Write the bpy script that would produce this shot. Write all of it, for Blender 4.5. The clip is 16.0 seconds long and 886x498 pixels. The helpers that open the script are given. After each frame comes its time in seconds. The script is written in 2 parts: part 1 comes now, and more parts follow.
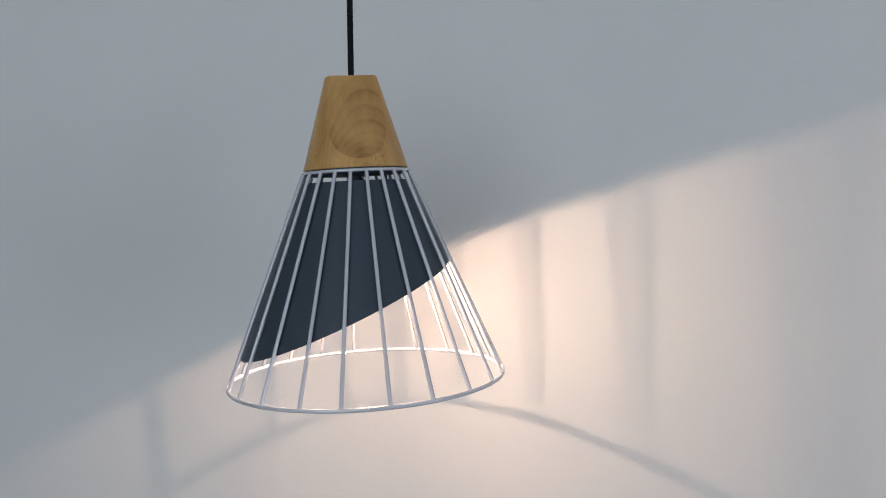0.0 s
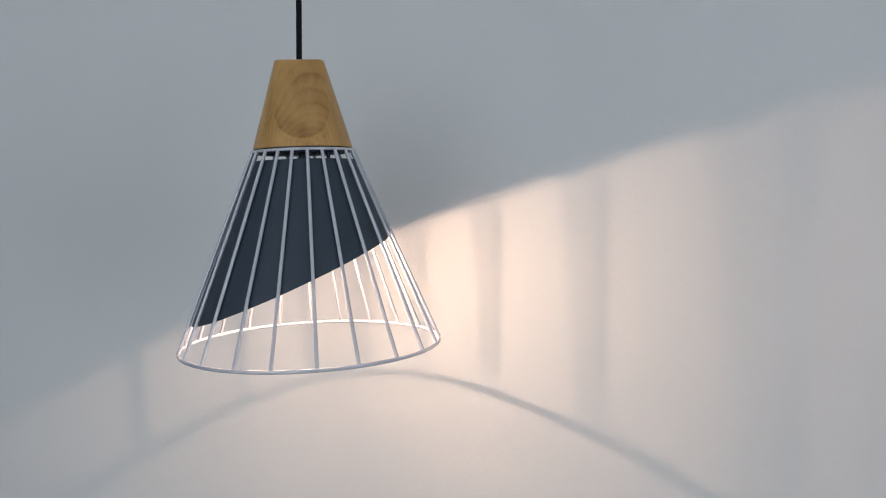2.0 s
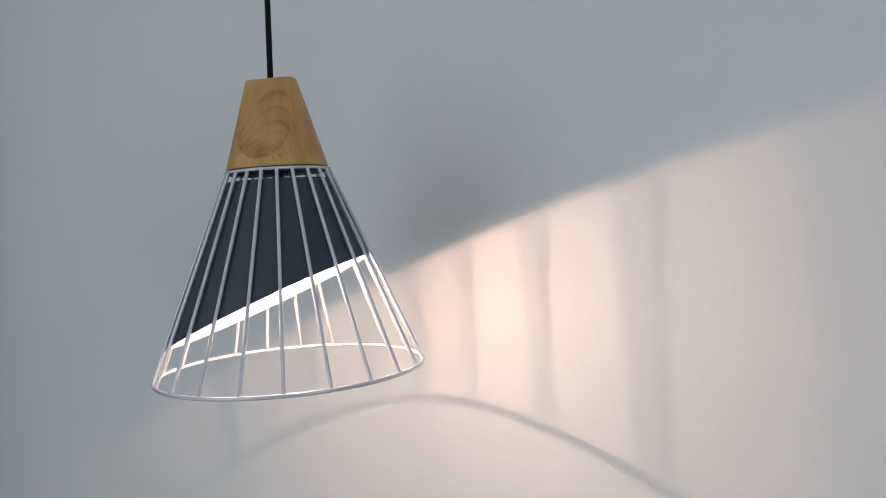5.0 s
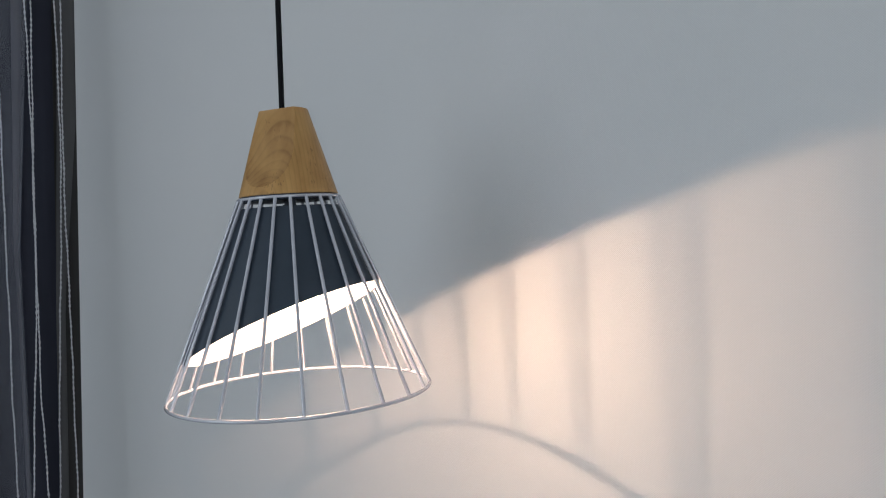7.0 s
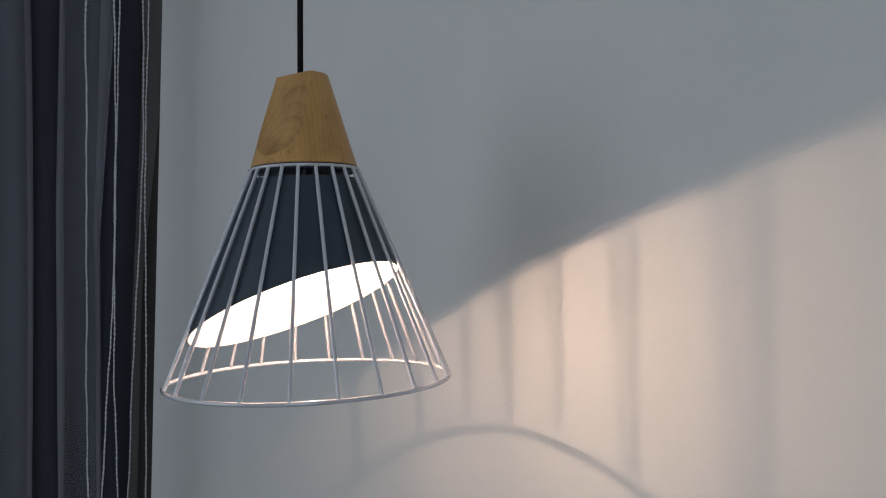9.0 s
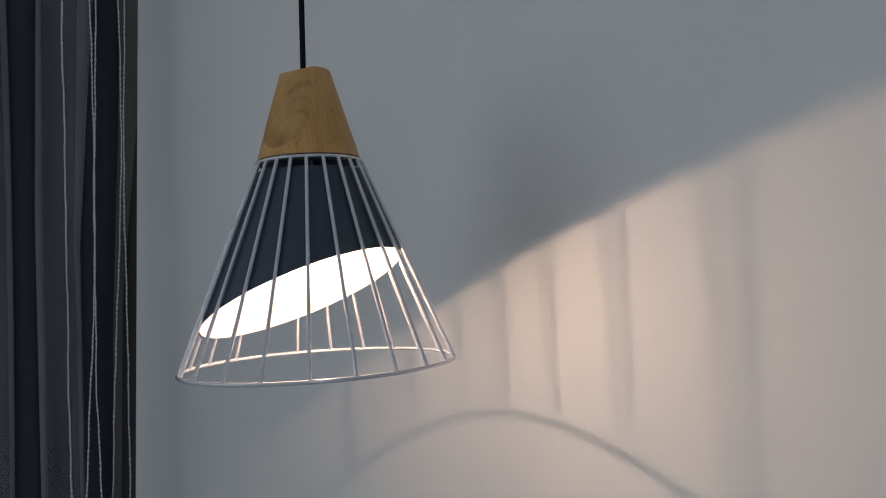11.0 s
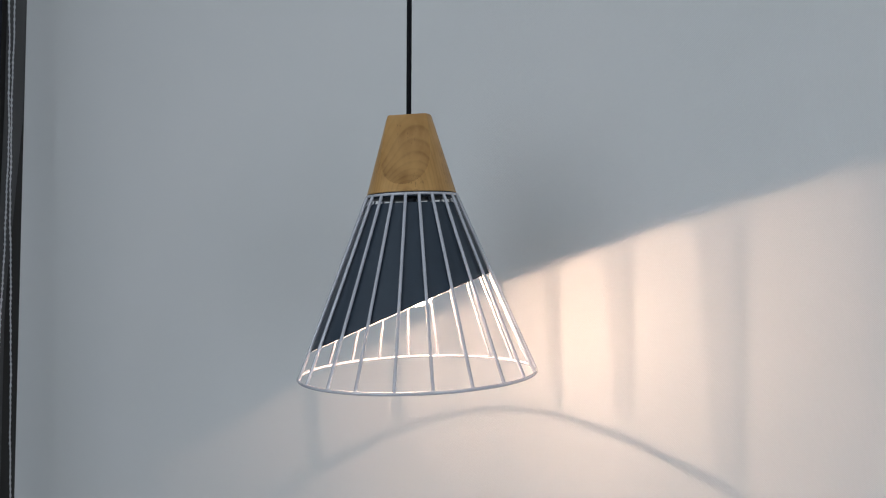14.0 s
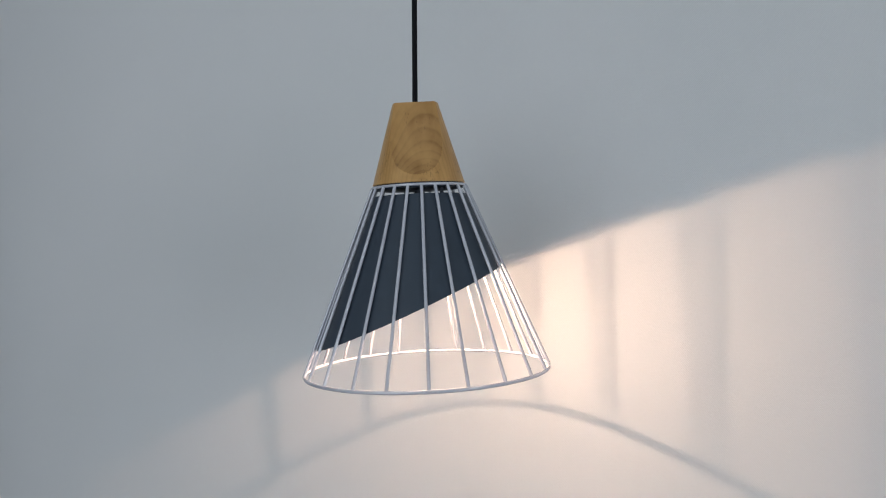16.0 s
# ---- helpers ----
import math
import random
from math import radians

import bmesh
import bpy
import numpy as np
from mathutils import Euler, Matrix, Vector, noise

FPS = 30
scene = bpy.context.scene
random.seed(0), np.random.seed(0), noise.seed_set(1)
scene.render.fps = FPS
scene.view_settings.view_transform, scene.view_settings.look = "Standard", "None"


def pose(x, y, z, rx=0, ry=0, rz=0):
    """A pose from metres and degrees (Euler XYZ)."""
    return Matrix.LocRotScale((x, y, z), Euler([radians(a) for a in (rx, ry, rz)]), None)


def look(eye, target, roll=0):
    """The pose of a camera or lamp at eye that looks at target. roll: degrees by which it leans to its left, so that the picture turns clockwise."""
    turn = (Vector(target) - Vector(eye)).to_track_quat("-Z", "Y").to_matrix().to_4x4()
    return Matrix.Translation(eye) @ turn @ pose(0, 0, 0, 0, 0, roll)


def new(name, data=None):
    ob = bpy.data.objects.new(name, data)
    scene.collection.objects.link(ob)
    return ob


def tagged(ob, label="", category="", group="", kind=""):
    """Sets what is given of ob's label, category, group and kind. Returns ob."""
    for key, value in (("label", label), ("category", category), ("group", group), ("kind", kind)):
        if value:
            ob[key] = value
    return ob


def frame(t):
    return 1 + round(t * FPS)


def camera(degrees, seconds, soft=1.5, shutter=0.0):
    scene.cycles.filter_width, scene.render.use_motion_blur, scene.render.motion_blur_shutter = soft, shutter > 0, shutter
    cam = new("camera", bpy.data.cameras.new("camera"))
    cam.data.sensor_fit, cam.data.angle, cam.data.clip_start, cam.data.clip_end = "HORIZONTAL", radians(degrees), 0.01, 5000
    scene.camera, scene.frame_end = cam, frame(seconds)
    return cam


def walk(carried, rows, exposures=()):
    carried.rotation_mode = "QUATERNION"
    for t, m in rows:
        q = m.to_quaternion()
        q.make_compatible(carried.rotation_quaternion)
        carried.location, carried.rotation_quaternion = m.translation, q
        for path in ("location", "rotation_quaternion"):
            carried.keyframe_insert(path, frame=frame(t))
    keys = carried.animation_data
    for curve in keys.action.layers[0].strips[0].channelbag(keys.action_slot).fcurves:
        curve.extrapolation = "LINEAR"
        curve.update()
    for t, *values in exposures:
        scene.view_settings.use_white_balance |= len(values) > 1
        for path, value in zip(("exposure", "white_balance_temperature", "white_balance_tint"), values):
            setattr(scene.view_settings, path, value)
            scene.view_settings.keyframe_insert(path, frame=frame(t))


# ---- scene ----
cam = camera(59.45, 16.0, soft=1.12)
# seconds, x, y, z, and the turns about x, y, z in degrees
PATH = [
    (0.0, 0.1719, -0.9503, 1.6812, 86.862, 0.581, 7.402),
    (0.5, 0.1733, -0.9653, 1.6735, 87.672, 0.466, 8.398),
    (1.0, 0.1603, -1.0166, 1.6796, 86.556, -0.068, 6.523),
    (1.5, 0.1807, -1.0289, 1.6800, 84.585, -0.290, 6.127),
    (2.0, 0.2630, -0.9763, 1.6754, 85.771, -0.407, 9.771),
    (2.5, 0.3600, -0.9449, 1.6872, 86.180, 0.028, 16.311),
    (3.0, 0.4279, -0.9184, 1.6785, 87.287, 1.508, 23.104),
    (3.5, 0.4586, -0.8868, 1.6788, 87.046, 1.480, 27.032),
    (4.0, 0.4780, -0.8423, 1.6674, 87.109, 2.089, 29.435),
    (4.2, 0.4708, -0.8365, 1.6638, 86.984, 1.900, 28.713),
    (6.3, 0.6018, -0.7603, 1.7002, 86.614, 1.076, 36.618),
    (6.5, 0.6160, -0.7440, 1.6955, 86.886, 1.652, 39.104),
    (7.0, 0.6295, -0.6998, 1.6910, 87.635, 1.638, 43.675),
    (7.5, 0.6396, -0.6542, 1.6788, 88.446, 1.338, 46.402),
    (8.0, 0.6388, -0.6281, 1.6680, 88.891, 0.870, 48.123),
    (8.5, 0.6426, -0.6209, 1.6671, 89.312, -0.055, 50.451),
    (9.0, 0.6319, -0.5861, 1.6545, 89.032, -0.019, 52.381),
    (9.5, 0.6375, -0.5588, 1.6492, 88.047, 0.666, 53.463),
    (11.8, 0.6153, -0.7267, 1.6228, 90.054, 0.616, 45.568),
    (12.0, 0.6067, -0.7538, 1.6380, 89.313, 0.211, 44.297),
    (12.5, 0.5734, -0.8172, 1.6547, 88.633, -0.147, 40.489),
    (13.0, 0.5358, -0.8724, 1.6637, 88.735, 0.000, 36.651),
    (13.5, 0.4853, -0.9216, 1.6668, 89.416, -0.276, 32.568),
    (14.0, 0.4330, -0.9610, 1.6669, 89.340, -0.276, 29.173),
    (14.5, 0.4212, -0.9652, 1.6712, 88.996, -1.033, 26.847),
    (15.0, 0.4238, -0.9589, 1.6654, 88.907, -1.913, 26.031),
    (15.5, 0.3765, -0.9610, 1.6637, 89.000, -1.232, 23.674),
    (16.0, 0.2887, -1.0027, 1.6657, 88.834, 0.333, 19.262),
]
EXPOSURES = [(0.0, -0.05), (1.0, 0.0), (2.0, -0.02), (3.0, -0.12), (3.5, -0.07), (4.2, -0.03), (6.3, -0.11), (7.0, -0.12), (7.5, -0.18), (8.0, -0.38), (8.5, -0.45), (9.0, -0.57), (9.7, -0.80), (11.8, -0.62), (12.5, -0.42), (13.0, -0.16), (14.0, 0.0), (15.5, 0.06), (16.0, 0.02)]
walk(cam, [(t, pose(*p)) for t, *p in PATH], EXPOSURES)

# ---------------------------------------------------------------- light
world = bpy.data.worlds.new("world")
scene.world = world
world.use_nodes = True
world.node_tree.nodes["Background"].inputs[0].default_value = (0.55, 0.68, 0.85, 1)
world.node_tree.nodes["Background"].inputs[1].default_value = 0.1

# daylight through the windows behind and beside the viewer, and a little past the curtain
ROOM_X0, ROOM_X1, ROOM_Y0, ROOM_Z1 = -1.8, 2.4, -3.0, 2.8
WIN_X0, WIN_X1, WIN_Z0, WIN_Z1 = -1.7, 0.5, 0.95, 2.74
EAST_Y0, EAST_Y1, EAST_Z0, EAST_Z1 = -2.8, -1.2, 1.15, 2.35
WEST_Y0, WEST_Y1, WEST_Z0, WEST_Z1 = -1.5, -0.1, 0.9, 2.6
for eye, target, wide, high, watts in (
        (((WIN_X0 + WIN_X1) / 2, ROOM_Y0 - 0.06, (WIN_Z0 + WIN_Z1) / 2), ((WIN_X0 + WIN_X1) / 2, 0.0, (WIN_Z0 + WIN_Z1) / 2), WIN_X1 - WIN_X0, WIN_Z1 - WIN_Z0, 24.3),
        ((ROOM_X1 + 0.06, (EAST_Y0 + EAST_Y1) / 2, (EAST_Z0 + EAST_Z1) / 2), (0.0, (EAST_Y0 + EAST_Y1) / 2, (EAST_Z0 + EAST_Z1) / 2), EAST_Y1 - EAST_Y0, EAST_Z1 - EAST_Z0, 16.8),
        # unseen opening, added to lighten the wall beside the curtain
        ((ROOM_X0 - 0.06, (WEST_Y0 + WEST_Y1) / 2, (WEST_Z0 + WEST_Z1) / 2), (0.0, (WEST_Y0 + WEST_Y1) / 2, (WEST_Z0 + WEST_Z1) / 2), WEST_Y1 - WEST_Y0, WEST_Z1 - WEST_Z0, 1.8)):
    sky = bpy.data.lights.new("window_daylight_and_fill", "AREA")
    sky.shape, sky.size, sky.size_y = "RECTANGLE", wide - 0.1, high - 0.1
    sky.energy, sky.color = watts, (0.805, 0.90, 1.0)
    ob = new("window_daylight_and_fill", sky)
    ob.matrix_world = look(eye, target)

# the lamp's frame: its rim's centre, its axis (it hangs a little askew) and its heights along that axis
RIM = Vector((0.01006, -0.25679, 1.52679))
AXIS = Vector((-0.03999, -0.00724, 1.0)).normalized()
ACROSS = (Vector((1, 0, 0)) - AXIS * AXIS.x).normalized()
LAMP = Matrix((ACROSS, AXIS.cross(ACROSS), AXIS)).transposed().to_4x4()
LAMP.translation = RIM
RIM_R, COLLAR_R, COLLAR_H = 0.125, 0.0482, 0.1856
BULB_H = 0.0834
# the bulb's glowing filament is a short bow, brightest at its two ends: (along x, along y, share, size)
FILAMENTS = ((-0.0038, 0.0043, 0.42, 0.0024), (0.0006, 0.0032, 0.26, 0.0042), (0.0052, 0.0015, 0.32, 0.0026))
for dx, dy, share, size in FILAMENTS:
    # light all round, plus disc lamps added along x to even the wall's falloff
    for kind, watts, turn in (("POINT", 1.16, 0.0), ("AREA", 1.04, 6.0), ("AREA", 0.48, 186.0)):
        glow = bpy.data.lights.new("bulb_glow_and_fill", kind)
        glow.energy, glow.color = watts * share, (1.0, 0.675, 0.49)
        if kind == "POINT":
            glow.shadow_soft_size = size
        else:
            glow.shape, glow.size = "DISK", 1.9 * size
        ob = new("bulb_glow_and_fill", glow)
        ob.matrix_world = LAMP @ Matrix.Translation((dx, dy, BULB_H)) @ Matrix.Rotation(radians(turn), 4, "Z") @ Matrix.Rotation(radians(-90), 4, "Y")


# ---------------------------------------------------------------- materials
def material(name, colour, rough=0.6, metal=0.0, spec=0.5):
    m = bpy.data.materials.new(name)
    m.use_nodes = True
    b = m.node_tree.nodes["Principled BSDF"]
    b.inputs["Base Color"].default_value = (*colour, 1)
    b.inputs["Roughness"].default_value = rough
    b.inputs["Metallic"].default_value = metal
    b.inputs["Specular IOR Level"].default_value = spec
    return m, m.node_tree, b


def node(tree, kind, **settings):
    n = tree.nodes.new(kind)
    for key, value in settings.items():
        if key in n.inputs:
            n.inputs[key].default_value = value
    return n


def coords(tree, scale=(1, 1, 1), turn=(0, 0, 0), place=(0, 0, 0)):
    c, m = tree.nodes.new("ShaderNodeTexCoord"), tree.nodes.new("ShaderNodeMapping")
    m.inputs["Scale"].default_value, m.inputs["Rotation"].default_value, m.inputs["Location"].default_value = scale, turn, place
    tree.links.new(c.outputs["Object"], m.inputs["Vector"])
    return m.outputs["Vector"]


def noise_of(tree, vector, scale, detail=3.0, rough=0.5):
    n = node(tree, "ShaderNodeTexNoise", Scale=scale, Detail=detail, Roughness=rough)
    tree.links.new(vector, n.inputs["Vector"])
    return n.outputs["Fac"]


def ramp(tree, fac, *stops):
    r = tree.nodes.new("ShaderNodeValToRGB")
    e = r.color_ramp.elements
    while len(e) < len(stops):
        e.new(0.5)
    for el, (at, colour) in zip(e, stops):
        el.position, el.color = at, (*colour, 1)
    tree.links.new(fac, r.inputs["Fac"])
    return r.outputs["Color"]


def maths(tree, op, a, b=None, c=None):
    n = tree.nodes.new("ShaderNodeMath")
    n.operation = op
    for k, v in enumerate((a, b, c)):
        if v is None:
            continue
        if isinstance(v, (int, float)):
            n.inputs[k].default_value = v
        else:
            tree.links.new(v, n.inputs[k])
    return n.outputs[0]


def mix(tree, fac, a, b, blend="MIX"):
    n = tree.nodes.new("ShaderNodeMix")
    n.data_type, n.blend_type = "RGBA", blend
    for k, v in ((0, fac), (6, a), (7, b)):
        if isinstance(v, (int, float)):
            n.inputs[k].default_value = v
        elif isinstance(v, tuple):
            n.inputs[k].default_value = (*v, 1)
        else:
            tree.links.new(v, n.inputs[k])
    return n.outputs[2]


def bump(tree, height, bsdf, strength=0.2, distance=0.001):
    n = node(tree, "ShaderNodeBump", Strength=strength, Distance=distance)
    tree.links.new(height, n.inputs["Height"])
    tree.links.new(n.outputs[0], bsdf.inputs["Normal"])


def wall_paper():
    """Pale woven wall covering: a fine diagonal weave, broad faint blotches."""
    m, t, b = material("woven_wall_covering", (0.72, 0.72, 0.72), 0.75, spec=0.25)
    v = coords(t)
    sep = t.nodes.new("ShaderNodeSeparateXYZ")
    t.links.new(v, sep.inputs[0])
    x, z = sep.outputs["X"], sep.outputs["Z"]
    wob = maths(t, "MULTIPLY", noise_of(t, v, 9.0, 2), 0.004)
    # twill: one diagonal stronger than the other, 2.1 mm up and 2.3 mm along
    up = maths(t, "MULTIPLY", maths(t, "ADD", z, wob), 2 * math.pi / 0.0021)
    along = maths(t, "MULTIPLY", x, 2 * math.pi / 0.0023)
    w1 = maths(t, "SINE", maths(t, "SUBTRACT", up, along))
    w2 = maths(t, "SINE", maths(t, "ADD", up, along))
    weave = maths(t, "MULTIPLY_ADD", w2, 0.42, maths(t, "MULTIPLY", w1, 0.58))
    fine = noise_of(t, v, 420.0, 2)
    broad = noise_of(t, v, 2.3, 3)
    tone = ramp(t, broad, (0.3, (0.715, 0.722, 0.719)), (0.7, (0.765, 0.76, 0.756)))
    cell = maths(t, "MULTIPLY_ADD", weave, 0.5, 0.5)
    tone = mix(t, maths(t, "MULTIPLY", cell, 0.24), tone, (0.50, 0.485, 0.475))
    tone = mix(t, maths(t, "MULTIPLY", fine, 0.08), tone, (0.60, 0.60, 0.60))
    t.links.new(tone, b.inputs["Base Color"])
    bump(t, maths(t, "ADD", maths(t, "MULTIPLY", weave, 0.55), fine), b, 0.32, 0.0004)
    return m


def plaster(name, colour):
    m, t, b = material(name, colour, 0.85, spec=0.2)
    v = coords(t)
    n = noise_of(t, v, 3.0, 4)
    lo = tuple(c * 0.93 for c in colour)
    t.links.new(ramp(t, n, (0.3, lo), (0.7, colour)), b.inputs["Base Color"])
    bump(t, noise_of(t, v, 140.0, 3), b, 0.15, 0.0006)
    return m


def pale_wood(name, tone, rings, heart=0.0):
    """Pale rubberwood: growth rings about an axis in front of the flat cut, short dark pores along the grain.
    tone: its depth; rings: how strongly the rings show; heart: how much darker the heartwood is."""
    m, t, b = material(name, (0.5, 0.3, 0.14), 0.42, spec=0.4)
    v = coords(t)
    sep = t.nodes.new("ShaderNodeSeparateXYZ")
    t.links.new(v, sep.inputs[0])
    warp = noise_of(t, coords(t, (1, 1, 0.5)), 34.0, 3)
    # out from the flat cut, and across it
    out = maths(t, "ADD", maths(t, "MULTIPLY", sep.outputs["X"], 0.334), maths(t, "MULTIPLY", sep.outputs["Y"], -0.943))
    side = maths(t, "ADD", maths(t, "MULTIPLY", sep.outputs["X"], 0.943), maths(t, "MULTIPLY", sep.outputs["Y"], 0.334))
    out = maths(t, "SUBTRACT", 0.073, out)
    side = maths(t, "MULTIPLY", maths(t, "SUBTRACT", side, 0.0085), 1.2)
    rad = maths(t, "SQRT", maths(t, "ADD", maths(t, "MULTIPLY", out, out), maths(t, "MULTIPLY", side, side)))
    rad = maths(t, "ADD", rad, maths(t, "MULTIPLY", warp, 0.0035))
    beat = maths(t, "MULTIPLY", noise_of(t, coords(t, (1, 1, 0.6), place=(0.2, 0.4, 0.1)), 24.0, 1), 0.7)
    ring = maths(t, "FRACT", maths(t, "MULTIPLY_ADD", rad, 225.0, beat))

    def c(r, g, b_):
        return (r * tone, g * tone * 1.01, b_ * tone)

    plain = c(0.49, 0.262, 0.083)
    base = ramp(t, ring, (0.0, c(0.52, 0.285, 0.092)), (0.5, c(0.48, 0.252, 0.078)), (0.82, c(0.27, 0.130, 0.038)), (1.0, c(0.52, 0.285, 0.092)))
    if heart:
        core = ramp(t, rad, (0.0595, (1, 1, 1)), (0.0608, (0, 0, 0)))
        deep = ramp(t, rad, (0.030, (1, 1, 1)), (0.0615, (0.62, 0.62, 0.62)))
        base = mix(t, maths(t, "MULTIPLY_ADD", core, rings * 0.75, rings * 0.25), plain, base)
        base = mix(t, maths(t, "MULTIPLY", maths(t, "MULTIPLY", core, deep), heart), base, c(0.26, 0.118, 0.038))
    else:
        base = mix(t, rings, plain, base)
    streak = noise_of(t, coords(t, (1, 1, 0.045)), 330.0, 4, 0.6)
    base = mix(t, maths(t, "MULTIPLY", streak, 0.5), base, c(0.33, 0.165, 0.052))
    broad = ramp(t, noise_of(t, coords(t, (1, 1, 0.35)), 46.0, 3), (0.35, (0, 0, 0)), (0.65, (1, 1, 1)))
    base = mix(t, maths(t, "MULTIPLY", broad, 0.55), base, c(0.70, 0.41, 0.155))
    pore = noise_of(t, coords(t, (1, 1, 0.10), place=(0.3, 0.1, 0)), 640.0, 1)
    spots = noise_of(t, coords(t, (1, 1, 0.22)), 55.0, 2)
    dark = maths(t, "MULTIPLY", maths(t, "GREATER_THAN", pore, 0.645), maths(t, "GREATER_THAN", spots, 0.53))
    base = mix(t, maths(t, "MULTIPLY", dark, 0.40), base, (0.13, 0.065, 0.025))
    # a small dark pin knot at the lower corner of the scoop, with a rusty halo
    far = t.nodes.new("ShaderNodeVectorMath")
    far.operation = "DISTANCE"
    t.links.new(coords(t, (1, 1, 0.75)), far.inputs[0])
    far.inputs[1].default_value = (-0.0058, -0.0430, 0.1567)
    off = maths(t, "ADD", far.outputs["Value"], maths(t, "MULTIPLY", maths(t, "SUBTRACT", warp, 0.5), 0.004))
    base = mix(t, ramp(t, off, (0.0015, (0.30, 0.30, 0.30)), (0.009, (0, 0, 0))), base, c(0.24, 0.110, 0.036))
    base = mix(t, ramp(t, off, (0.0010, (0.95, 0.95, 0.95)), (0.0026, (0, 0, 0))), base, (0.075, 0.032, 0.014))
    t.links.new(base, b.inputs["Base Color"])
    t.links.new(maths(t, "MULTIPLY_ADD", streak, 0.2, 0.30), b.inputs["Roughness"])
    bump(t, maths(t, "SUBTRACT", streak, dark), b, 0.12, 0.0004)
    return m


def lacquer(name, colour, rough, grain=0.25, spec=0.5):
    m, t, b = material(name, colour, rough, spec=spec)
    v = coords(t)
    n = noise_of(t, v, 55.0, 3)
    lo = tuple(c * 0.9 for c in colour)
    t.links.new(ramp(t, n, (0.3, lo), (0.7, colour)), b.inputs["Base Color"])
    f = noise_of(t, v, 900.0, 2)
    t.links.new(maths(t, "MULTIPLY_ADD", f, 0.12, rough - 0.06), b.inputs["Roughness"])
    bump(t, f, b, grain, 0.00012)
    return m


def cloth(name, colour, see=0.0, scale=900.0, relief=0.3):
    m, t, b = material(name, colour, 0.9, spec=0.1)
    v = coords(t)
    broad = noise_of(t, coords(t, (3, 3, 0.3)), 7.0, 3)
    lo = tuple(c * 0.78 for c in colour)
    t.links.new(ramp(t, broad, (0.3, lo), (0.7, colour)), b.inputs["Base Color"])
    weave = noise_of(t, v, scale, 2)
    bump(t, weave, b, relief, 0.0004)
    if see > 0:
        b.inputs["Alpha"].default_value = 1 - see
    return m


WALL_COVER = wall_paper()
PLASTER = plaster("white_plaster", (0.74, 0.74, 0.73))
CEILING = plaster("white_ceiling_paint", (0.78, 0.78, 0.77))
WOOD = pale_wood("oiled_pale_wood", 1.02, 0.42)
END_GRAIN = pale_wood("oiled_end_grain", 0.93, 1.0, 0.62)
WHITE_WIRE = lacquer("white_enamel", (0.54, 0.55, 0.61), 0.15, 0.10, 1.0)
enamel = WHITE_WIRE.node_tree.nodes["Principled BSDF"].inputs
enamel["Coat Weight"].default_value, enamel["Coat Roughness"].default_value, enamel["Coat IOR"].default_value = 1.0, 0.06, 1.8
SLATE = lacquer("slate_blue_lacquer", (0.031, 0.046, 0.067), 0.46)
LINING = lacquer("white_lining_paint", (0.86, 0.85, 0.83), 0.5)
BLACK_CORD = cloth("black_braided_sleeve", (0.012, 0.012, 0.014), scale=1600.0)
DARK_METAL = material("dark_metal", (0.03, 0.035, 0.045), 0.4, 0.6)[0]
STEEL = material("zinc_plated_steel", (0.55, 0.55, 0.56), 0.35, 1.0)[0]
PORCELAIN = material("white_socket_plastic", (0.75, 0.74, 0.71), 0.4)[0]
BACKING = cloth("blackout_charcoal_cloth", (0.060, 0.063, 0.086), scale=500.0, relief=0.1)
HEM = cloth("grey_hem_cloth", (0.060, 0.057, 0.056), scale=500.0)
FOLD = cloth("grey_fold_cloth", (0.125, 0.122, 0.124), scale=500.0)
VOILE = cloth("grey_voile", (0.21, 0.217, 0.26), see=0.58, relief=0.06)
VOILE_EDGE = cloth("grey_voile_hem", (0.235, 0.235, 0.272), see=0.35, relief=0.06)
CORD_WHITE = cloth("pale_cotton_cord", (0.64, 0.64, 0.67), scale=1200.0)
GLASS = bpy.data.materials.new("glowing_bulb_glass")
GLASS.use_nodes = True
gt = GLASS.node_tree
gt.nodes.clear()
g_out, g_add = gt.nodes.new("ShaderNodeOutputMaterial"), gt.nodes.new("ShaderNodeAddShader")
g_em, g_tr = gt.nodes.new("ShaderNodeEmission"), gt.nodes.new("ShaderNodeBsdfTransparent")
g_em.inputs["Color"].default_value, g_em.inputs["Strength"].default_value = (1.0, 0.74, 0.55, 1), 6.5
gt.links.new(g_em.outputs[0], g_add.inputs[0])
gt.links.new(g_tr.outputs[0], g_add.inputs[1])
gt.links.new(g_add.outputs[0], g_out.inputs["Surface"])


# ---------------------------------------------------------------- building helpers
def mesh_of(name, verts, faces, mat, smooth=True, flat_from=None):
    me = bpy.data.meshes.new(name)
    me.from_pydata([tuple(v) for v in verts], [], faces)
    me.materials.append(mat)
    me.polygons.foreach_set("use_smooth", [smooth and len(p.vertices) == 4 and (flat_from is None or p.index < flat_from) for p in me.polygons])
    for p in me.polygons:
        if smooth and not p.use_smooth:
            for l in p.loop_indices:
                me.edges[me.loops[l].edge_index].use_edge_sharp = True
    me.update()
    return me


def part(name, bm_or_mesh, mat, parent=None, label=""):
    """One mesh object, under its thing or part."""
    me = bm_or_mesh
    if isinstance(me, bmesh.types.BMesh):
        me = bpy.data.meshes.new(name)
        bm_or_mesh.to_mesh(me)
        bm_or_mesh.free()
        me.materials.append(mat)
    ob = new(name, me)
    if parent is not None:
        ob.parent = parent
    return tagged(ob, label) if label else ob


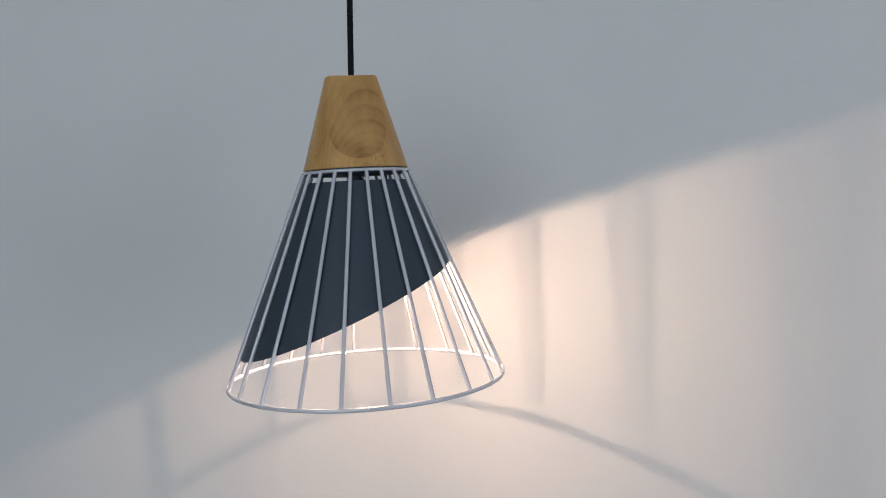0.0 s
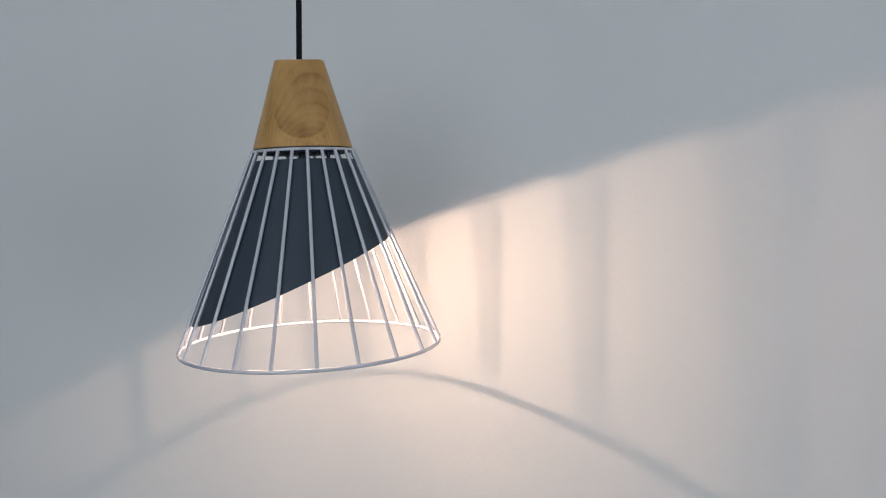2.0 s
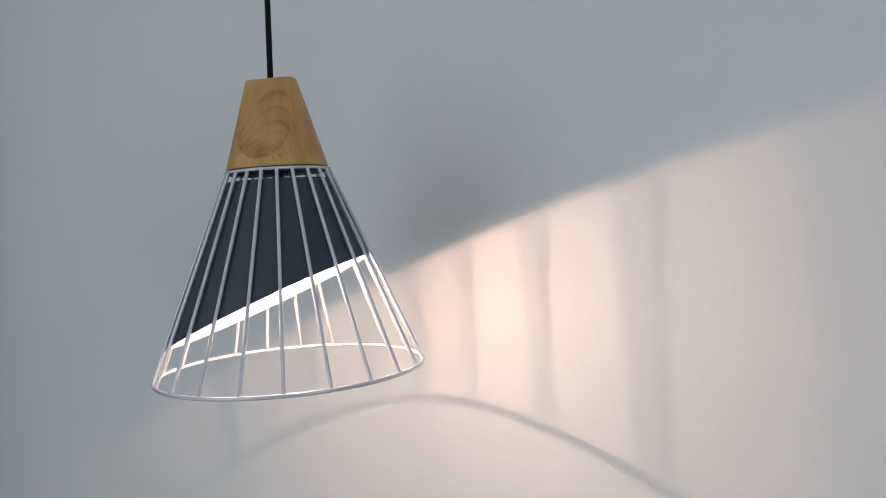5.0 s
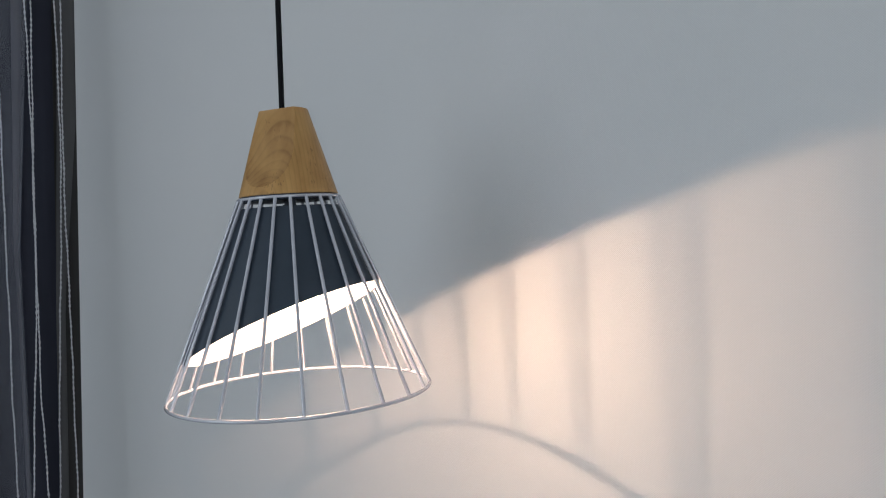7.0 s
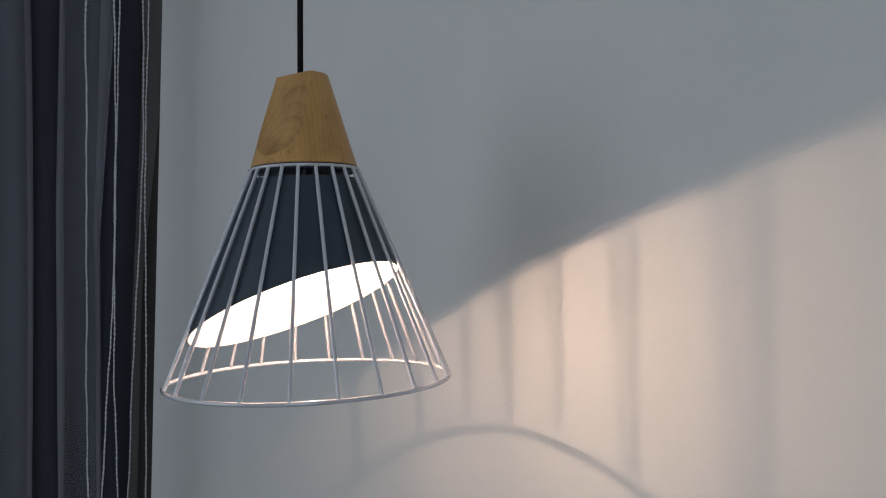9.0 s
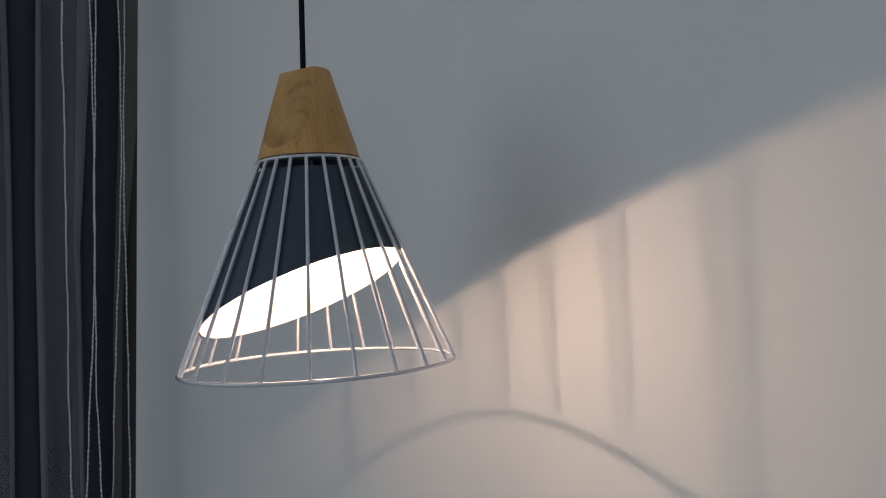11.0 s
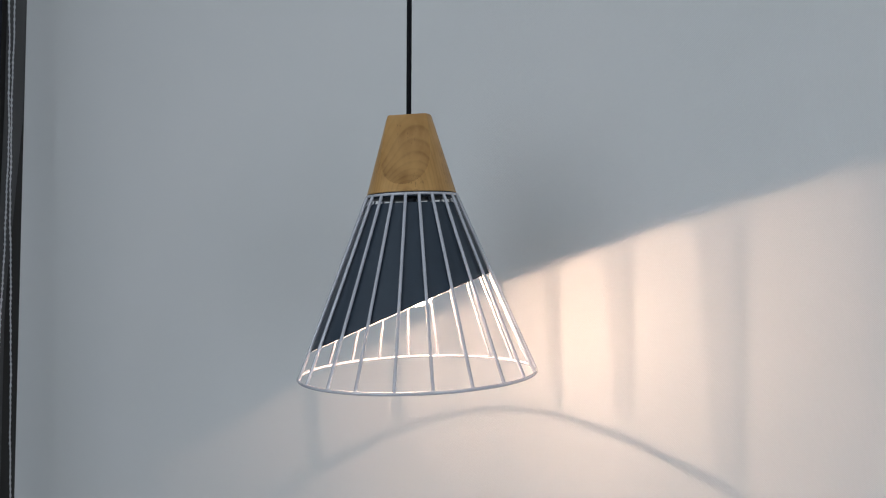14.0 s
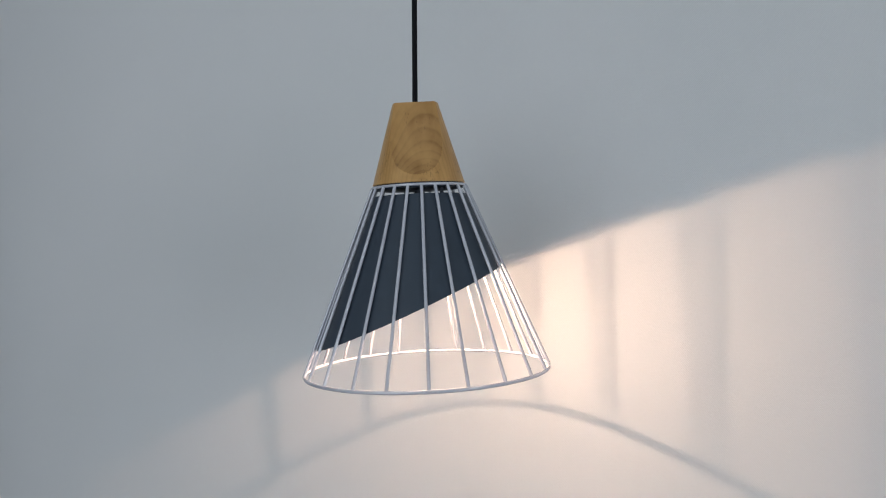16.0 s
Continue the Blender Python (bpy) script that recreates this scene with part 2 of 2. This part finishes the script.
def tube(points, radius, sides=10, closed=False, capped=True):
    """Vertices and faces of a round tube along points; radius may be a list."""
    pts = [Vector(p) for p in points]
    n = len(pts)
    radii = radius if isinstance(radius, (list, tuple)) else [radius] * n
    verts, faces, side = [], [], None
    for i, p in enumerate(pts):
        a, b = (pts[i - 1], pts[(i + 1) % n]) if closed else (pts[max(i - 1, 0)], pts[min(i + 1, n - 1)])
        way = (b - a).normalized()
        if side is None:
            side = way.orthogonal().normalized()
        side = (side - way * side.dot(way)).normalized()
        up = way.cross(side)
        for k in range(sides):
            an = 2 * math.pi * k / sides
            verts.append(p + (side * math.cos(an) + up * math.sin(an)) * radii[i])
    for i in range(n if closed else n - 1):
        j = (i + 1) % n
        for k in range(sides):
            l = (k + 1) % sides
            faces.append((i * sides + k, i * sides + l, j * sides + l, j * sides + k))
    if capped and not closed:
        faces.append(tuple(range(sides))[::-1])
        faces.append(tuple((n - 1) * sides + k for k in range(sides)))
    return verts, faces


def lathe(profile, sides=64, reach=None):
    """A turned body about z from (radius, height) pairs; reach(angle, height, radius) may cut the radius."""
    verts, faces = [], []
    for r, h in profile:
        for k in range(sides):
            an = 2 * math.pi * k / sides
            q = reach(an, h, r) if reach else r
            verts.append((q * math.cos(an), q * math.sin(an), h))
    for i in range(len(profile) - 1):
        for k in range(sides):
            l = (k + 1) % sides
            faces.append((i * sides + k, i * sides + l, (i + 1) * sides + l, (i + 1) * sides + k))
    faces.append(tuple(range(sides))[::-1])
    faces.append(tuple((len(profile) - 1) * sides + k for k in range(sides)))
    return verts, faces


def ring_points(r, h, n=120):
    return [(r * math.cos(2 * math.pi * k / n), r * math.sin(2 * math.pi * k / n), h) for k in range(n)]


def box_mesh(name, x0, x1, y0, y1, z0, z1, mat):
    v = [(x, y, z) for z in (z0, z1) for y in (y0, y1) for x in (x0, x1)]
    f = [(0, 2, 3, 1), (4, 5, 7, 6), (0, 1, 5, 4), (2, 6, 7, 3), (0, 4, 6, 2), (1, 3, 7, 5)]
    return mesh_of(name, v, f, mat, False)


def structure(name, me, label):
    return tagged(new(name, me), label, kind="structure")


# ---------------------------------------------------------------- the room
T = 0.12
structure("wall_north", box_mesh("wall_north", ROOM_X0, ROOM_X1, 0.0, T, 0.0, ROOM_Z1, WALL_COVER), "pale grey wall with a fine woven covering")
structure("floor", box_mesh("floor", ROOM_X0 - T, ROOM_X1 + T, ROOM_Y0 - T, T, -T, 0.0, plaster("grey_screed", (0.30, 0.29, 0.27))), "plain grey floor")
structure("ceiling", box_mesh("ceiling", ROOM_X0 - T, ROOM_X1 + T, ROOM_Y0 - T, T, ROOM_Z1, ROOM_Z1 + T, CEILING), "plain white ceiling")


def pierced_wall(name, pieces, label):
    """A wall in four pieces round its window opening."""
    bm = bmesh.new()
    for x0, x1, y0, y1, z0, z1 in pieces:
        m = bmesh.ops.create_cube(bm, size=1.0)
        bmesh.ops.transform(bm, matrix=Matrix.LocRotScale(((x0 + x1) / 2, (y0 + y1) / 2, (z0 + z1) / 2), None, (x1 - x0, y1 - y0, z1 - z0)), verts=m["verts"])
    tagged(part(name, bm, PLASTER), label, kind="structure")


S0, S1, E0, E1 = ROOM_Y0 - T, ROOM_Y0, ROOM_X1, ROOM_X1 + T
pierced_wall("wall_south", ((ROOM_X0 - T, WIN_X0, S0, S1, 0, ROOM_Z1), (WIN_X1, E1, S0, S1, 0, ROOM_Z1), (WIN_X0, WIN_X1, S0, S1, 0, WIN_Z0), (WIN_X0, WIN_X1, S0, S1, WIN_Z1, ROOM_Z1)), "plain white plastered wall with a window opening")
pierced_wall("wall_east", ((E0, E1, ROOM_Y0, EAST_Y0, 0, ROOM_Z1), (E0, E1, EAST_Y1, T, 0, ROOM_Z1), (E0, E1, EAST_Y0, EAST_Y1, 0, EAST_Z0), (E0, E1, EAST_Y0, EAST_Y1, EAST_Z1, ROOM_Z1)), "plain white plastered side wall with a window opening")
W0, W1 = ROOM_X0 - T, ROOM_X0
# the opening is unseen, added for the fill lamp behind the curtain
pierced_wall("wall_west", ((W0, W1, ROOM_Y0, WEST_Y0, 0, ROOM_Z1), (W0, W1, WEST_Y1, T, 0, ROOM_Z1), (W0, W1, WEST_Y0, WEST_Y1, 0, WEST_Z0), (W0, W1, WEST_Y0, WEST_Y1, WEST_Z1, ROOM_Z1)), "plain white plastered side wall, unseen opening added behind the curtain")


# ---------------------------------------------------------------- the pendant lamp
def wire_radius(h):
    return RIM_R + (COLLAR_R - RIM_R) * h / COLLAR_H


def shade_cut(an, inset):
    """Height of the shade's slanting lower edge at an angle about the axis."""
    slope = 0.3840 * math.cos(an) + 0.1475 * math.sin(an)
    fall = (COLLAR_R - RIM_R) / COLLAR_H
    return (0.0708 + (RIM_R - inset) * slope) / (1 - fall * slope)


def shade_skin(inset_out, inset_in, top, rows=14, sides=144):
    """A thin conical skin between two insets from the wires, cut aslant below, with a closed top."""
    verts, faces = [], []
    for inset, flip in ((inset_out, False), (inset_in, True)):
        base = len(verts)
        for i in range(rows + 1):
            for k in range(sides):
                an = 2 * math.pi * k / sides
                lo = shade_cut(an, 0.004)
                h = lo + (top - (0.0010 if flip else 0.0) - lo) * i / rows
                r = wire_radius(h) - inset
                verts.append((r * math.cos(an), r * math.sin(an), h))
        for i in range(rows):
            for k in range(sides):
                l = (k + 1) % sides
                q = (base + i * sides + k, base + i * sides + l, base + (i + 1) * sides + l, base + (i + 1) * sides + k)
                faces.append(q[::-1] if flip else q)
        cap = tuple(base + rows * sides + k for k in range(sides))
        faces.append(cap[::-1] if flip else cap)
    half = (rows + 1) * sides
    for k in range(sides):
        l = (k + 1) % sides
        faces.append((k, half + k, half + l, l))
    return verts, faces


def pendant_lamp():
    lamp = tagged(new("pendant_lamp"), "lit pendant lamp, pale wooden cap, white wire cage, slate-blue slanted shade", "pendant lamp")
    lamp.matrix_world = LAMP

    # wooden cap: a truncated cone with one sloping flat cut and softened edges
    h0, h1, r0, r1 = 0.1886, 0.2718, 0.0474, 0.0233
    cut_az = radians(-70.5)

    depth = ((0.1886, 0.0520), (0.1968, 0.0442), (0.2080, 0.0354), (0.2238, 0.0265), (0.2385, 0.0214), (0.2718, 0.0106))

    def scoop(h):
        for (ha, pa), (hb, pb) in zip(depth, depth[1:]):
            if h <= hb:
                return pa + (pb - pa) * (h - ha) / (hb - ha)
        return depth[-1][1]

    def hollow(h):
        return sum(scoop(h + d) for d in (-0.006, -0.003, 0.0, 0.003, 0.006)) / 5

    def reach(an, h, r):
        c = math.cos(an - cut_az)
        return min(r, hollow(h) / c) if c > 0.05 else r

    rows = [(r0 - 0.0010, h0), (r0 - 0.0003, h0 + 0.0003), (r0, h0 + 0.0010)]
    rows += [(r0 + (r1 - r0) * k / 110, h0 + (h1 - h0) * k / 110) for k in range(2, 109)]
    rows += [(r1 + 0.0003, h1 - 0.0010), (r1 - 0.0001, h1 - 0.0003), (r1 - 0.0010, h1)]
    turned = mesh_of("wooden_cap", *lathe(rows, 480, reach), WOOD)
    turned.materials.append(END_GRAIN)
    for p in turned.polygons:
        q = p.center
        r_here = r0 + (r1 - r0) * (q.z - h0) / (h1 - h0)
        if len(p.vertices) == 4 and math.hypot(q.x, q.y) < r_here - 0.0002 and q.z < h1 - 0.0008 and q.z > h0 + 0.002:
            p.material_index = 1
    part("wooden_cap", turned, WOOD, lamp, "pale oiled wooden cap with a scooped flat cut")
    # dark disc added to draw the shaded gap between cap and collar
    part("seam_shade", mesh_of("seam_shade", *lathe([(0.0466, h0 - 0.0016), (0.0466, h0 + 0.0004)], 64), DARK_METAL), DARK_METAL, lamp, "thin dark disc put in for the shaded seam")

    # wire cage
    wr = 0.00168
    for name, r, h, thick in (("collar_ring", COLLAR_R, COLLAR_H + 0.0006, 0.0014), ("bottom_ring", RIM_R, 0.0, wr + 0.0001)):
        v, f = tube(ring_points(r, h), thick, 12, True)
        part(name, mesh_of(name, v, f, WHITE_WIRE), WHITE_WIRE, lamp)
    # each wire runs straight from the rim to the collar; the cage is a little twisted. Degrees off an even spacing, below and above
    below = (-0.56, 0.53, 0.49, 1.7, 2.12, 1.76, 1.15, 0.0, -1.28, -1.2, 0.0, 0.0, -0.80, -0.77, -0.41, -0.21, -0.08, -0.97, -0.4, -0.6, -1.14, 0.09)
    above = (3.9, 3.4, 3.0, 2.8, 3.7, 4.4, 3.2, 2.8, 1.6, 1.6, 2.8, 2.8, 2.0, 2.0, 2.4, 2.6, 2.8, 1.9, 2.2, 2.9, 3.5, 4.2)
    for k, (low, high) in enumerate(zip(below, above)):
        even = -1.4969 + 2 * math.pi * k / 22
        a0, a1 = even + radians(low), even + radians(high)
        foot, head = Vector((RIM_R * math.cos(a0), RIM_R * math.sin(a0), 0.0)), Vector((COLLAR_R * math.cos(a1), COLLAR_R * math.sin(a1), COLLAR_H))
        v, f = tube([foot.lerp(head, i / 8) for i in range(9)], wr, 10, capped=False)
        part("wire", mesh_of("wire", v, f, WHITE_WIRE), WHITE_WIRE, lamp)

    # shade: slate skin outside, white lining inside
    v, f = shade_skin(0.0030, 0.0037, 0.1774)
    part("shade", mesh_of("shade", v, f, SLATE, flat_from=len(f) - 144), SLATE, lamp, "slate-blue painted metal shade, cut aslant")
    v, f = shade_skin(0.0039, 0.0045, 0.1764)
    part("shade_lining", mesh_of("shade_lining", v, f, LINING, flat_from=len(f) - 144), LINING, lamp, "white painted inside of the shade")

    # plate under the cap, threaded tube and spacers in the gap over the shade
    part("top_plate", mesh_of("top_plate", *lathe([(0.0435, 0.1838), (0.0442, 0.1843), (0.0442, 0.1872)], 72), SLATE), SLATE, lamp)
    part("threaded_tube", mesh_of("threaded_tube", *lathe([(0.0050, 0.1770), (0.0050, 0.1840)], 20), DARK_METAL), DARK_METAL, lamp)
    part("lock_nut", mesh_of("lock_nut", *lathe([(0.0065, 0.1784), (0.0065, 0.1806)], 6), DARK_METAL, False), DARK_METAL, lamp)
    for an in (-28.0,):
        c, s = math.cos(radians(an)), math.sin(radians(an))
        v, f = tube([(0.034 * c, 0.034 * s, 0.1778), (0.034 * c, 0.034 * s, 0.1840)], 0.0018, 10)
        part("spacer_screw", mesh_of("spacer_screw", v, f, DARK_METAL), DARK_METAL, lamp)

    # socket and bulb
    sock = part("socket", mesh_of("socket", *lathe([(0.017, 0.176), (0.020, 0.174), (0.020, 0.150), (0.0185, 0.148), (0.0185, 0.134), (0.0165, 0.132)], 40), PORCELAIN), PORCELAIN, lamp)
    bulb = part("bulb_base", mesh_of("bulb_base", *lathe([(0.0130, 0.1335), (0.0134, 0.131), (0.0126, 0.129), (0.0134, 0.127), (0.0126, 0.125), (0.0130, 0.122)], 32), STEEL), STEEL, lamp)
    prof = [(0.0129, 0.1225), (0.0135, 0.117), (0.0170, 0.108), (0.0205, 0.099), (0.0225, 0.0915), (0.0220, 0.0850), (0.0190, 0.0782), (0.0140, 0.0731), (0.0080, 0.0703), (0.0025, 0.0694)]
    part("bulb_glass", mesh_of("bulb_glass", *lathe(prof, 40), GLASS), GLASS, bulb, "glowing glass bulb envelope")

    # supply cord, hanging plumb from the ceiling
    top = LAMP.inverted() @ Vector((0.0, -0.2609, ROOM_Z1 + 0.004))
    foot = LAMP.inverted() @ Vector((0.0, -0.2609, 1.7945))
    pts = [foot.lerp(top, i / 40) for i in range(41)]
    part("cord", mesh_of("cord", *tube(pts, 0.0027, 14), BLACK_CORD), BLACK_CORD, lamp, "black fabric-covered supply cord")
    part("cord_grip", mesh_of("cord_grip", *lathe([(0.0050, 0.2714), (0.0050, 0.2722), (0.0042, 0.2728)], 24), DARK_METAL), DARK_METAL, lamp)
    return lamp


pendant_lamp()


# ---------------------------------------------------------------- the curtain by the side wall
def drape(name, y0, y1, x_of, mat, thick=0.0012, z0=0.03, z1=2.52, ny=90, nz=40):
    """A hanging cloth between two places along the side wall; x_of(share, y, z) gives its folds."""
    verts, faces = [], []
    for layer in (0, 1):
        for i in range(nz + 1):
            z = z0 + (z1 - z0) * i / nz
            a, b = (y0(z), y1(z)) if callable(y0) else (y0, y1)
            for k in range(ny + 1):
                s = k / ny
                y = a + (b - a) * s
                verts.append((x_of(s, y, z) - layer * thick, y, z))
    w, half = ny + 1, (ny + 1) * (nz + 1)
    for i in range(nz):
        for k in range(ny):
            q = (i * w + k, i * w + k + 1, (i + 1) * w + k + 1, (i + 1) * w + k)
            faces.append(q)
            faces.append(tuple(half + n for n in q[::-1]))
    for i in range(nz):
        for k in (0, ny):
            faces.append((i * w + k, (i + 1) * w + k, half + (i + 1) * w + k, half + i * w + k))
    return mesh_of(name, verts, faces, mat)


def braid(points, seed, step=0.0100):
    """A crocheted cord: a thin line of small uneven knots, which sways a little."""
    rng = random.Random(seed)
    pts, radii = [], []
    for a, b in zip(points, points[1:]):
        a, b = Vector(a), Vector(b)
        n = max(2, int((b - a).length / 0.0017))
        for i in range(n):
            pts.append(a.lerp(b, i / n))
    gap, size = step, 1.0
    knot = pts[0].z
    sway = rng.uniform(0, 6)
    for p in pts:
        if knot - p.z > gap:
            knot -= gap
            gap, size = step * rng.uniform(0.8, 1.25), rng.uniform(0.55, 1.25)
        swell = math.sin(math.pi * min(1.0, max(0.0, (knot - p.z) / gap)))
        radii.append(0.0009 + 0.0012 * size * swell ** 4)
        p.y += 0.0005 * math.sin(31 * p.z + sway) + 0.0003 * math.sin(83 * p.z + 2 * sway)
    return tube(pts, radii, 7)


def curtain():
    c = tagged(new("curtain"), "dark charcoal curtain with grey voile folds and pale braided cords", "curtain")
    c.location = (-0.97, -0.30, 0.0)
    inv = Matrix.Translation(-c.location)

    def add(name, me, mat, label=""):
        ob = part(name, me, mat, c, label)
        me.transform(inv)
        return ob

    side = lambda z: -0.0935 + 0.028 * (z - 1.65)
    add("backing", drape("backing", lambda z: -0.52, lambda z: side(z) - 0.020, lambda s, y, z: -0.964 + min(1.0, 0.25 + 6 * (-0.112 - y)) * (0.010 * math.sin(y * 62 + 0.4 * math.sin(z * 1.7)) + 0.005 * math.sin(y * 23 + z)), BACKING), BACKING, "dark charcoal blackout cloth")
    add("hem", drape("hem", lambda z: side(z) - 0.038, side, lambda s, y, z: -0.953 + 0.012 * s * s, HEM, ny=20), HEM, "plain grey side hem")
    # voile folds over the backing
    lean = lambda z: -0.205 + 0.070 * max(0.0, z - 1.65)
    add("voile_fold", drape("voile_fold", lambda z: -0.277 + 0.025 * max(0.0, z - 1.7), lean, lambda s, y, z: -0.945 + 0.010 * math.sin(s * 6.0 + z) + 0.012 * s, VOILE, 0.0008), VOILE, "translucent grey voile")
    add("voile_fold", drape("voile_fold", lambda z: lean(z) - 0.008 - 0.035 * max(0.0, z - 1.60), lean, lambda s, y, z: -0.928 + 0.004 * math.sin(s * 3.1), VOILE_EDGE, 0.0008, ny=20), VOILE_EDGE)
    add("voile_fold", drape("voile_fold", lambda z: -0.279 + 0.025 * max(0.0, z - 1.7), lambda z: -0.270 + 0.025 * max(0.0, z - 1.7) - 0.004 * math.sin(3.0 * z), lambda s, y, z: -0.932 + 0.004 * math.sin(s * 3.1), VOILE_EDGE, 0.0008, ny=12), VOILE_EDGE)
    add("voile_fold", drape("voile_fold", lambda z: -0.52, lambda z: -0.322 - 0.006 * math.sin(2.6 * z), lambda s, y, z: -0.94 + 0.012 * math.sin(s * 15.0 + 0.5 * z), VOILE, 0.0008), VOILE)
    # the side hem is folded over: the fold lies flush above and falls away from the edge below
    away = lambda z: 0.026 * max(0.0, min(1.0, (1.90 - z) / 0.35))
    add("hem_fold", drape("hem_fold", lambda z: side(z) - 0.036 - 0.3 * away(z), lambda z: side(z) - 0.0005 - away(z), lambda s, y, z: -0.942 + 0.004 * math.sin(s * 3.1), FOLD, 0.0008, ny=12), FOLD, "grey turned-over hem")
    add("voile_fold", drape("voile_fold", lambda z: -0.333 - 0.006 * math.sin(2.6 * z), lambda z: -0.321 - 0.006 * math.sin(2.6 * z), lambda s, y, z: -0.936 + 0.004 * math.sin(s * 3.1), VOILE_EDGE, 0.0008, ny=12), VOILE_EDGE)
    # cords: (place along the wall, out from it) at heights from the top down
    heights = (2.50, 2.18, 2.02, 1.86, 1.70, 1.54, 1.38, 1.22, 1.10, 0.05)
    lines = (
        (-0.923, (-0.226, -0.226, -0.228, -0.227, -0.229, -0.229, -0.231, -0.230, -0.228, -0.229)),
        (-0.922, (-0.181, -0.179, -0.176, -0.176, -0.179, -0.182, -0.193, -0.202, -0.208, -0.226)),
        (-0.922, (-0.161, -0.165, -0.169, -0.174, -0.178, -0.180, -0.182, -0.178, -0.175, -0.170)),
        (-0.930, (-0.123, -0.122, -0.121, -0.122, -0.128, -0.137, -0.146, -0.152, -0.158, -0.172)),
        (-0.930, (-0.104, -0.108, -0.113, -0.118, -0.120, -0.119, -0.120, -0.121, -0.122, -0.124)),
    )
    for k, (x, ys) in enumerate(lines):
        me = mesh_of("braided_cord", *braid([(x, y, z) for y, z in zip(ys, heights)], k), CORD_WHITE)
        add("braided_cord", me, CORD_WHITE, "pale crocheted cord")
    return c


curtain()
